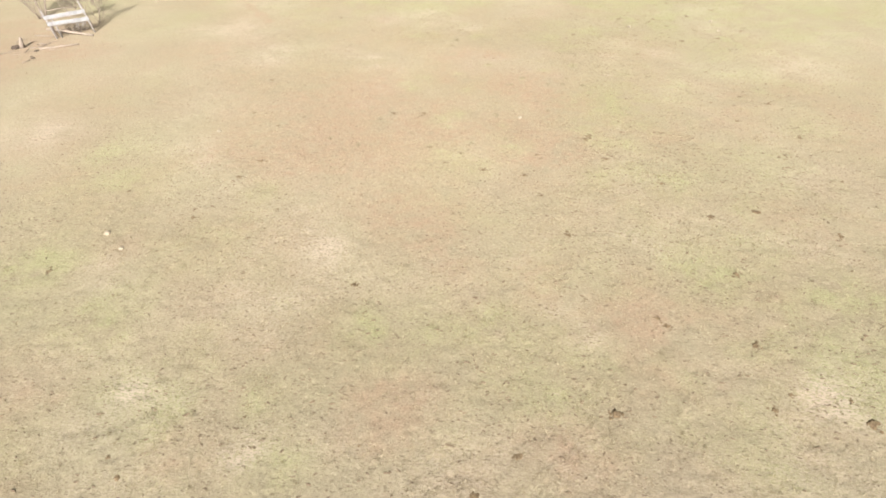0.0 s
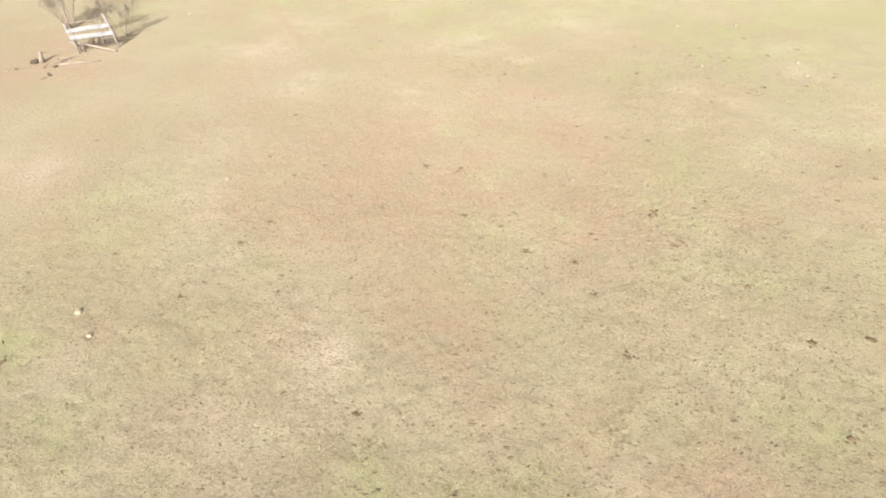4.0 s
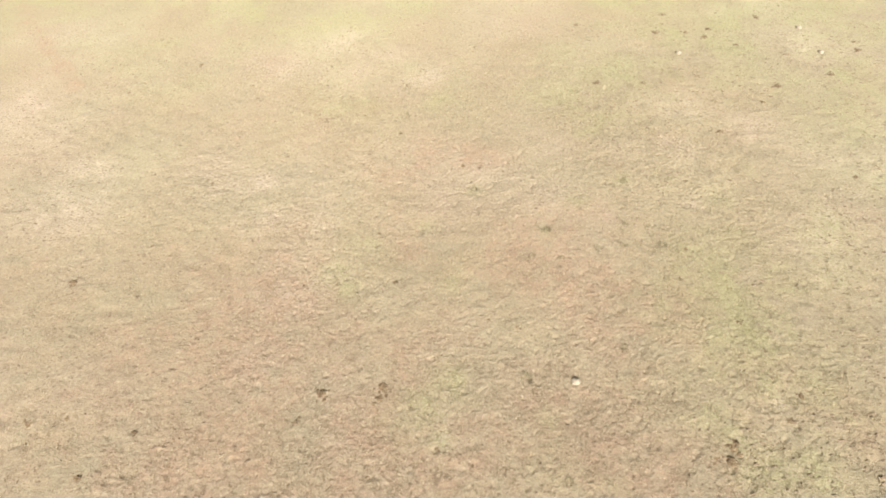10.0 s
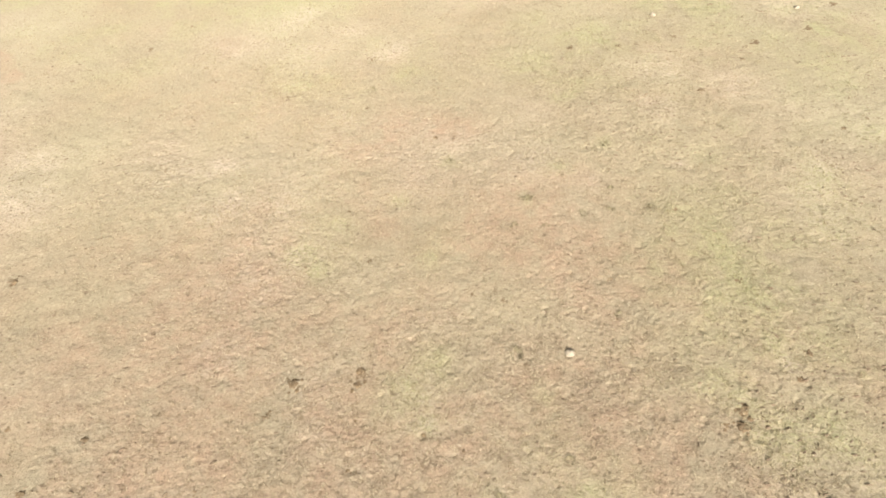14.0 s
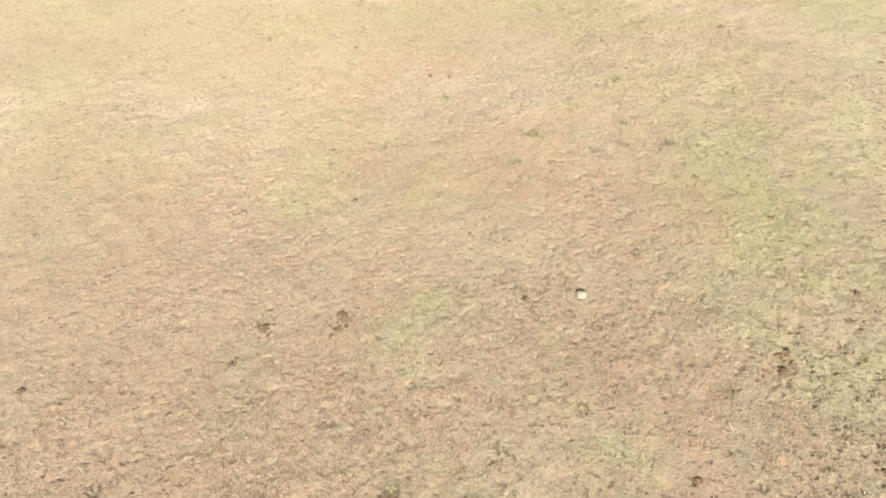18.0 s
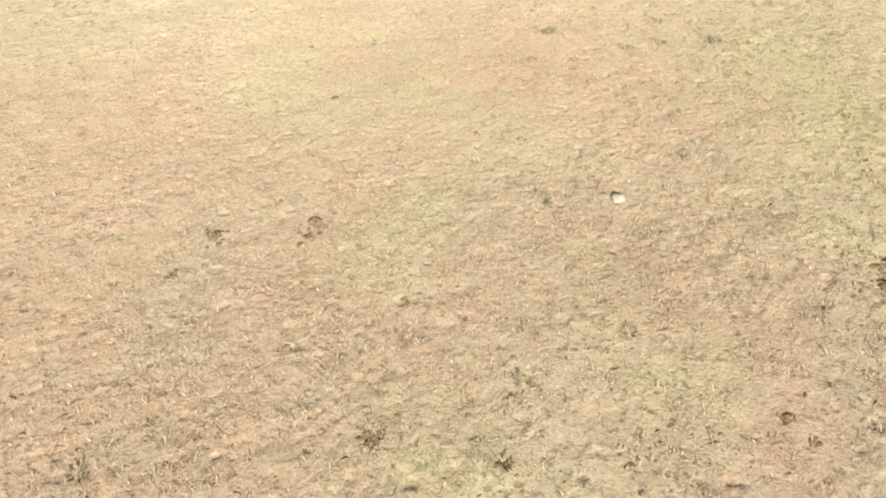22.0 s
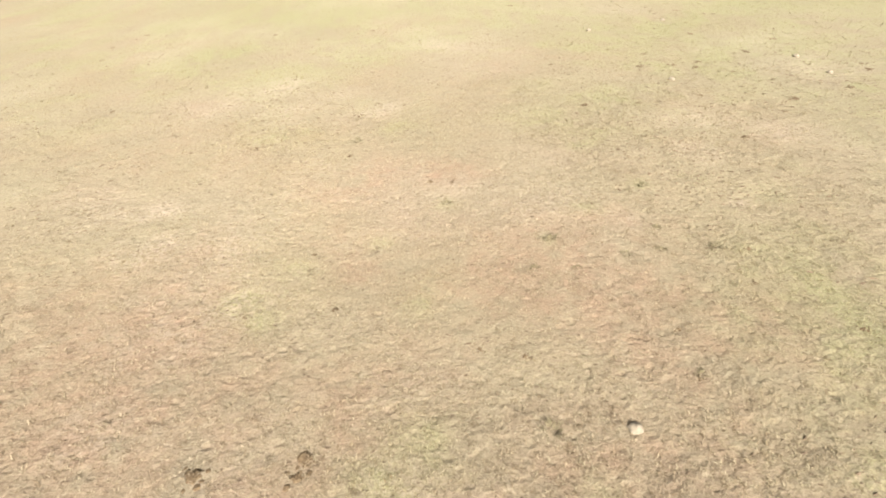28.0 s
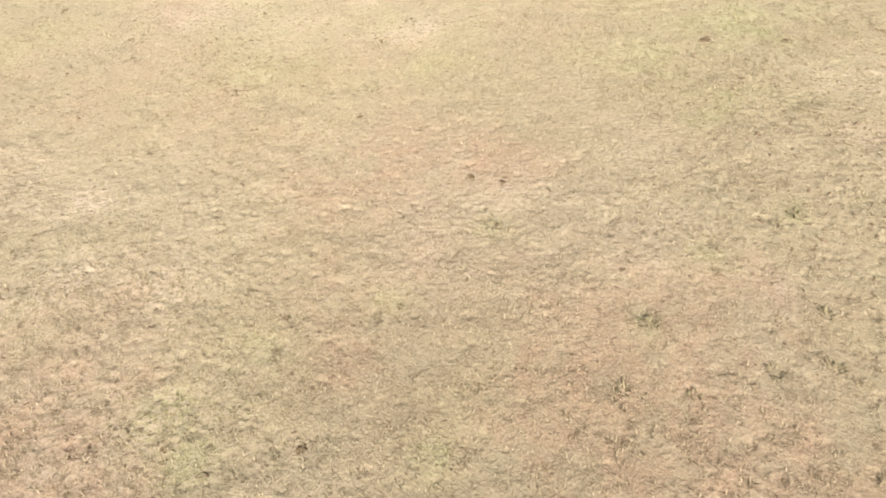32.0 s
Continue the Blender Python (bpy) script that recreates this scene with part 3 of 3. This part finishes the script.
def board(length, wide, thick, seed=0):
    """A plank along x with slightly uneven edges, its middle at the origin."""
    bm = bmesh.new()
    bmesh.ops.create_cube(bm, size=1)
    bmesh.ops.scale(bm, vec=(length, thick, wide), verts=bm.verts)
    cuts = [e for e in bm.edges if abs(e.verts[0].co.x - e.verts[1].co.x) > length * 0.9]
    bmesh.ops.subdivide_edges(bm, edges=cuts, cuts=5)
    rng = random.Random(seed)
    for v in bm.verts:
        v.co += Vector((rng.uniform(-0.01, 0.01), rng.uniform(-0.006, 0.006), rng.uniform(-0.012, 0.012)))
    bmesh.ops.bevel(bm, geom=bm.edges[:], offset=0.006, segments=1, affect="EDGES")
    return bm


def build_pen():
    """Leaning posts, two wide front planks with a gap, thin rails at the back and the sides, and short pales."""
    pen = tagged(new("cattle_pen"), "weathered whitish wooden cattle pen of posts and planks", "pen")
    pen.matrix_world = PEN
    wide, deep, lean = 2.15, 1.25, -0.17
    for k, (x, y, h, r) in enumerate(((0, 0, 1.72, 0.05), (wide, 0, 1.98, 0.05), (0.05, deep, 1.5, 0.036), (wide, deep, 1.6, 0.036), (0.3, 0.05, 1.35, 0.04))):
        bm = tube([(x, y, -0.1), (x + lean * h * 0.5 + 0.01, y, h * 0.5), (x + lean * h, y + 0.02, h)], (r, r * 0.96, r * 0.8), 8, rough=0.12, seed=k)
        part("post", bm, BARK if y == deep else POST, pen, "darker weathered rear post" if y == deep else "")
    for k, (z, h) in enumerate(((1.32, 0.22), (0.9, 0.22))):
        p = part("front_plank", board(wide + 0.16, h, 0.035, k), PAINTED, pen)
        p.location, p.rotation_euler = (wide / 2 + lean * z, -0.07, z), (0, radians(-1 + 2 * k), 0)
    for k, z in enumerate((0.4, 0.85, 1.38)):
        at = lean * z
        bm = tube([(at - 0.1, deep + 0.06, z), (1 + at, deep + 0.06, z + 0.03), (wide + at + 0.12, deep + 0.06, z - 0.02)], (0.024, 0.028, 0.022), 7, rough=0.1, seed=k)
        part("rear_rail", bm, WOOD, pen)
    for x in (-0.06, wide + 0.06):
        for z in (0.45, 1.05, 1.5):
            at = x + lean * z
            part("side_rail", tube([(at, -0.1, z), (at, deep / 2, z + 0.02), (at, deep + 0.12, z)], (0.022, 0.024, 0.02), 7, rough=0.1), WOOD, pen)
    part("brace", tube([(wide - 0.05, 0.06, 0.25), (wide - 0.2, deep - 0.05, 1.3)], (0.026, 0.026), 6), WOOD, pen)
    part("brace", tube([(0.12, 0.5, -0.05), (-0.05, 0.03, 0.62)], (0.028, 0.022), 6), BARK, pen, "dark stake propping the corner post")
    rng = random.Random(21)
    for k in range(5):
        x = wide - 0.32 - 0.13 * k
        bm = tube([(x, -0.03, 0.86), (x + rng.uniform(-0.04, 0.06), 0.0, 0.62), (x + rng.uniform(-0.1, 0.12), 0.03, rng.uniform(0.3, 0.48))], (0.018, 0.017, 0.012), 6, rough=0.15, seed=k)
        part("pale", bm, POST, pen, "short whitish split pale")


def build_brushwood():
    """A tangle of cut branches heaped between the posts."""
    heap = tagged(new("brushwood"), "tangled heap of dark cut branches inside the pen", "brushwood")
    heap.matrix_world = PEN @ Matrix.Translation((0.95, 0.75, 0))
    rng = random.Random(51)
    for k in range(34):
        x, y, a = rng.uniform(-0.75, 0.75), rng.uniform(-0.4, 0.35), rng.uniform(0, 6.28)
        length, rise = rng.uniform(0.35, 0.95), rng.uniform(0.0, 0.55)
        tip = (x + math.cos(a) * length, y + math.sin(a) * length * 0.5, 0.1 + rise)
        mid = ((x + tip[0]) / 2 + rng.uniform(-0.1, 0.1), (y + tip[1]) / 2, 0.08 + rise * 0.7 + rng.uniform(0, 0.15))
        r = rng.uniform(0.008, 0.022)
        part("branch", tube([(x, y, 0.0), mid, tip], (r, r * 0.8, r * 0.4), 5, rough=0.15, seed=k), BARK, heap)


build_brushwood()
build_pen()


def loose_pole(a, b, r0, r1, za=0.05, zb=0.04, label="long pale bare pole lying on the turf"):
    mid = ((a[0] + b[0]) / 2, (a[1] + b[1]) / 2 + 0.03, (za + zb) / 2)
    ob = part("pole", tube([(*a, za), mid, (*b, zb)], (r0, (r0 + r1) / 2, r1), 8, rough=0.1), WOOD)
    tagged(ob, label, "pole")


loose_pole((-26.35, 2.2), (-24.56, 3.31), 0.05, 0.035)
loose_pole((-27.75, 4.85), (-24.75, 4.95), 0.075, 0.06, 0.4, 0.06, "pale bare pole leaning down from the pen to the turf")
loose_pole((-28.6, 4.6), (-27.2, 4.5), 0.03, 0.02, 0.05, 0.05, "thin pale stick lying beside the pen")


def build_stump():
    """A short pale log on end, broken, with a dark hollow side."""
    top = tagged(new("stump"), "broken pale stump with a dark hollow beside it", "stump")
    top.location = (-27.75, 2.45, -0.02)
    part("stem", tube([(0, 0, 0), (0.02, 0.03, 0.3), (0.06, 0.1, 0.62)], (0.15, 0.12, 0.07), 10, rough=0.2, seed=4), WOOD, top)
    root = part("root_clump", lump(0.3, 0.6, 9, 3, 0.4), ROOT, top, "dark earthy root clump")
    root.location = (-0.3, -0.1, 0)


build_stump()


def limb(bm, start, way, length, radius, level, rng, twigs):
    """A crooked limb that forks into thinner ones."""
    points, radii, p, d = [start], [radius], Vector(start), Vector(way).normalized()
    pieces = 5
    for k in range(pieces):
        d = (d + Vector((rng.uniform(-0.22, 0.22), rng.uniform(-0.22, 0.22), rng.uniform(-0.06, 0.16)))).normalized()
        p = p + d * length / pieces
        points.append(p.copy())
        radii.append(radius * (1 - 0.7 * (k + 1) / pieces))
        if level > 0 and k >= 1:
            for _ in range(2 if k > 1 else 1):
                a = rng.uniform(0, 6.28)
                fork = (d + Vector((math.cos(a), math.sin(a), rng.uniform(-0.1, 0.6))) * rng.uniform(0.5, 1.0)).normalized()
                limb(twigs, p.copy(), fork, length * rng.uniform(0.35, 0.6), max(radii[-1] * 0.45, 0.003), level - 1, rng, twigs)
    tube(points, radii, 6 if level > 1 else 4, bm)


def bare_tree(name, label, category, x, y, stems, tall, radius, lean, seed):
    top = tagged(new(name), label, category)
    top.location = (x, y, -0.05)
    rng = random.Random(seed)
    twigs = bmesh.new()
    for k in range(stems):
        a = rng.uniform(0, 6.28)
        spread = Vector((math.cos(a) * 0.35, math.sin(a) * 0.35, 1)) + Vector(lean)
        trunk = bmesh.new()
        limb(trunk, Vector((math.cos(a) * 0.12, math.sin(a) * 0.12, 0)), spread, tall * rng.uniform(0.8, 1.05), radius * rng.uniform(0.7, 1.1), 3, rng, twigs)
        part("trunk", trunk, BARK, top)
    part("branches", twigs, BARK, top, "bare crooked grey-brown twigs")


bare_tree("bare_tree", "leafless many-stemmed grey-brown tree beside the pen", "tree", -30.9, 8.5, 4, 4.6, 0.05, (0.05, 0.12, 0), 5)
bare_tree("bare_bush", "leafless tangled bush close behind the pen", "bush", -27.9, 7.5, 5, 1.5, 0.026, (0.0, 0.1, 0), 8)
bare_tree("bare_bush", "leafless twiggy scrub round the foot of the bare tree", "bush", -30.9, 8.2, 7, 2.0, 0.03, (-0.25, 0.0, 0), 17)
bare_tree("bare_bush", "small leafless bush growing behind the pen", "bush", -26.3, 7.9, 4, 1.5, 0.022, (0.2, 0.0, 0), 12)


def weed(x, y, size, seed):
    """A dark clump of standing dead stems."""
    rng = random.Random(seed)
    bm = bmesh.new()
    for _ in range(26):
        a, r = rng.uniform(0, 6.28), size * rng.random() ** 0.5 * 0.5
        foot = Vector((math.cos(a) * r, math.sin(a) * r, -0.01))
        tip = foot + Vector((math.cos(a) * rng.uniform(0.1, 0.8), math.sin(a) * rng.uniform(0.1, 0.8), rng.uniform(0.12, 0.5))) * size
        side = Vector((-math.sin(a), math.cos(a), 0)) * 0.007
        mid = (foot + tip) / 2 + Vector((0, 0, size * 0.12))
        v = [bm.verts.new(q) for q in (foot - side, foot + side, mid + side, mid - side, tip)]
        bm.faces.new(v[:4])
        bm.faces.new((v[3], v[2], v[4]))
    ob = part("weed", bm, WEED)
    ob.location = (x, y, on_land(x, y))
    tagged(ob, "dark olive clump of dead weed stems", "weed", "weed clumps on the pasture")


WEEDS = (
    (1.25, -4.27, 0.2), (-1.07, -7.57, 0.2), (-1.9, 5.95, 0.22), (-1.95, 7.7, 0.18), (0.57, -7.1, 0.14), (-5.4, -7.2, 0.15), (3.5, -0.35, 0.15),
    (2.21, 0.33, 0.2), (1.74, -0.58, 0.14), (0.3, 2.12, 0.16), (4.68, 2.24, 0.18), (4.18, -0.31, 0.15), (2.51, -0.65, 0.12), (5.16, -0.36, 0.2), (4.39, 0.47, 0.14),
    (-4.07, -7.69, 0.15), (1.87, -6.54, 0.14), (0.24, -7.94, 0.13), (3.54, -3.49, 0.13),
)
for k, (x, y, size) in enumerate(WEEDS):
    weed(x, y, size, k)
stone(-10.58, -14.8, 0.1, 5)
stone(-9.64, -15.5, 0.08, 6)
stone(-10.41, -7.1, 0.09, 7)
stone(8.19, 9.43, 0.1, 8)
stone(13.16, 10.89, 0.1, 9)
stone(13.26, 9.1, 0.1, 10)
stone(-25.19, 13.01, 0.1, 11)
stone(7.35, 16.55, 0.1, 12)
stone(10.95, 17.57, 0.1, 13)


def build_trough():
    """A pale water tub far out, with a dark base that also stands in for the shade under it."""
    top = tagged(new("water_trough"), "pale concrete water trough far out on the pasture", "trough")
    top.matrix_world = pose(-40.0, 29.2, -0.02, 0, 0, 35)
    bm = bmesh.new()
    bmesh.ops.create_cube(bm, size=1)
    bmesh.ops.scale(bm, vec=(0.85, 0.6, 0.6), verts=bm.verts)
    bmesh.ops.translate(bm, vec=(0, 0, 0.4), verts=bm.verts)
    upper = max(bm.faces, key=lambda f: f.calc_center_median().z)
    bmesh.ops.inset_region(bm, faces=[upper], thickness=0.07)
    bmesh.ops.translate(bm, vec=(0, 0, -0.4), verts=upper.verts)
    part("tub", bm, STONE, top)
    # Dark block: the base rim, and the tub's shade built in as colour.
    bm = bmesh.new()
    bmesh.ops.create_cube(bm, size=1)
    bmesh.ops.scale(bm, vec=(0.88, 0.64, 0.16), verts=bm.verts)
    bmesh.ops.translate(bm, vec=(0, 0, 0.04), verts=bm.verts)
    part("plinth", bm, ROOT, top, "dark base rim with the shade under the tub in its colour")
    part("standpipe", tube([(-0.62, -0.1, -0.05), (-0.62, -0.1, 0.7), (-0.6, -0.1, 1.1)], (0.11, 0.1, 0.09), 10, rough=0.1), POST, top, "pale upright standpipe casing")


build_trough()


def stick(x, y, length, turn, seed):
    rng = random.Random(seed)
    dx, dy = math.cos(turn) * length / 2, math.sin(turn) * length / 2
    r = rng.uniform(0.012, 0.025)
    ob = part("stick", tube([(-dx, -dy, 0.02), (rng.uniform(-0.05, 0.05), rng.uniform(-0.05, 0.05), 0.04), (dx, dy, 0.02)], (r, r, r * 0.6), 5), BARK if seed % 3 else WOOD)
    ob.location = (x, y, on_land(x, y))
    tagged(ob, "broken dry stick on bare soil near the pen", "stick", "sticks round the pen")


rng_sticks = random.Random(33)
for k in range(22):
    stick(rng_sticks.uniform(-29, -25.2), rng_sticks.uniform(0.2, 4.0), rng_sticks.uniform(0.25, 0.8), rng_sticks.uniform(0, 3.1), k)
for k, (x, y, size) in enumerate(((-26.45, 2.0, 0.14), (-25.7, 0.8, 0.11), (-26.0, 1.0, 0.09), (-27.2, 3.1, 0.08), (-28.3, 1.2, 0.1), (-26.6, 3.4, 0.08))):
    ob = part("earth_clod", lump(size, 0.5, k + 40, 3, 0.4), ROOT)
    ob.location = (x, y, on_land(x, y) - 0.01)
    tagged(ob, "dark clod of dug-up earth near the pen", "clod", "clods of earth by the pen")
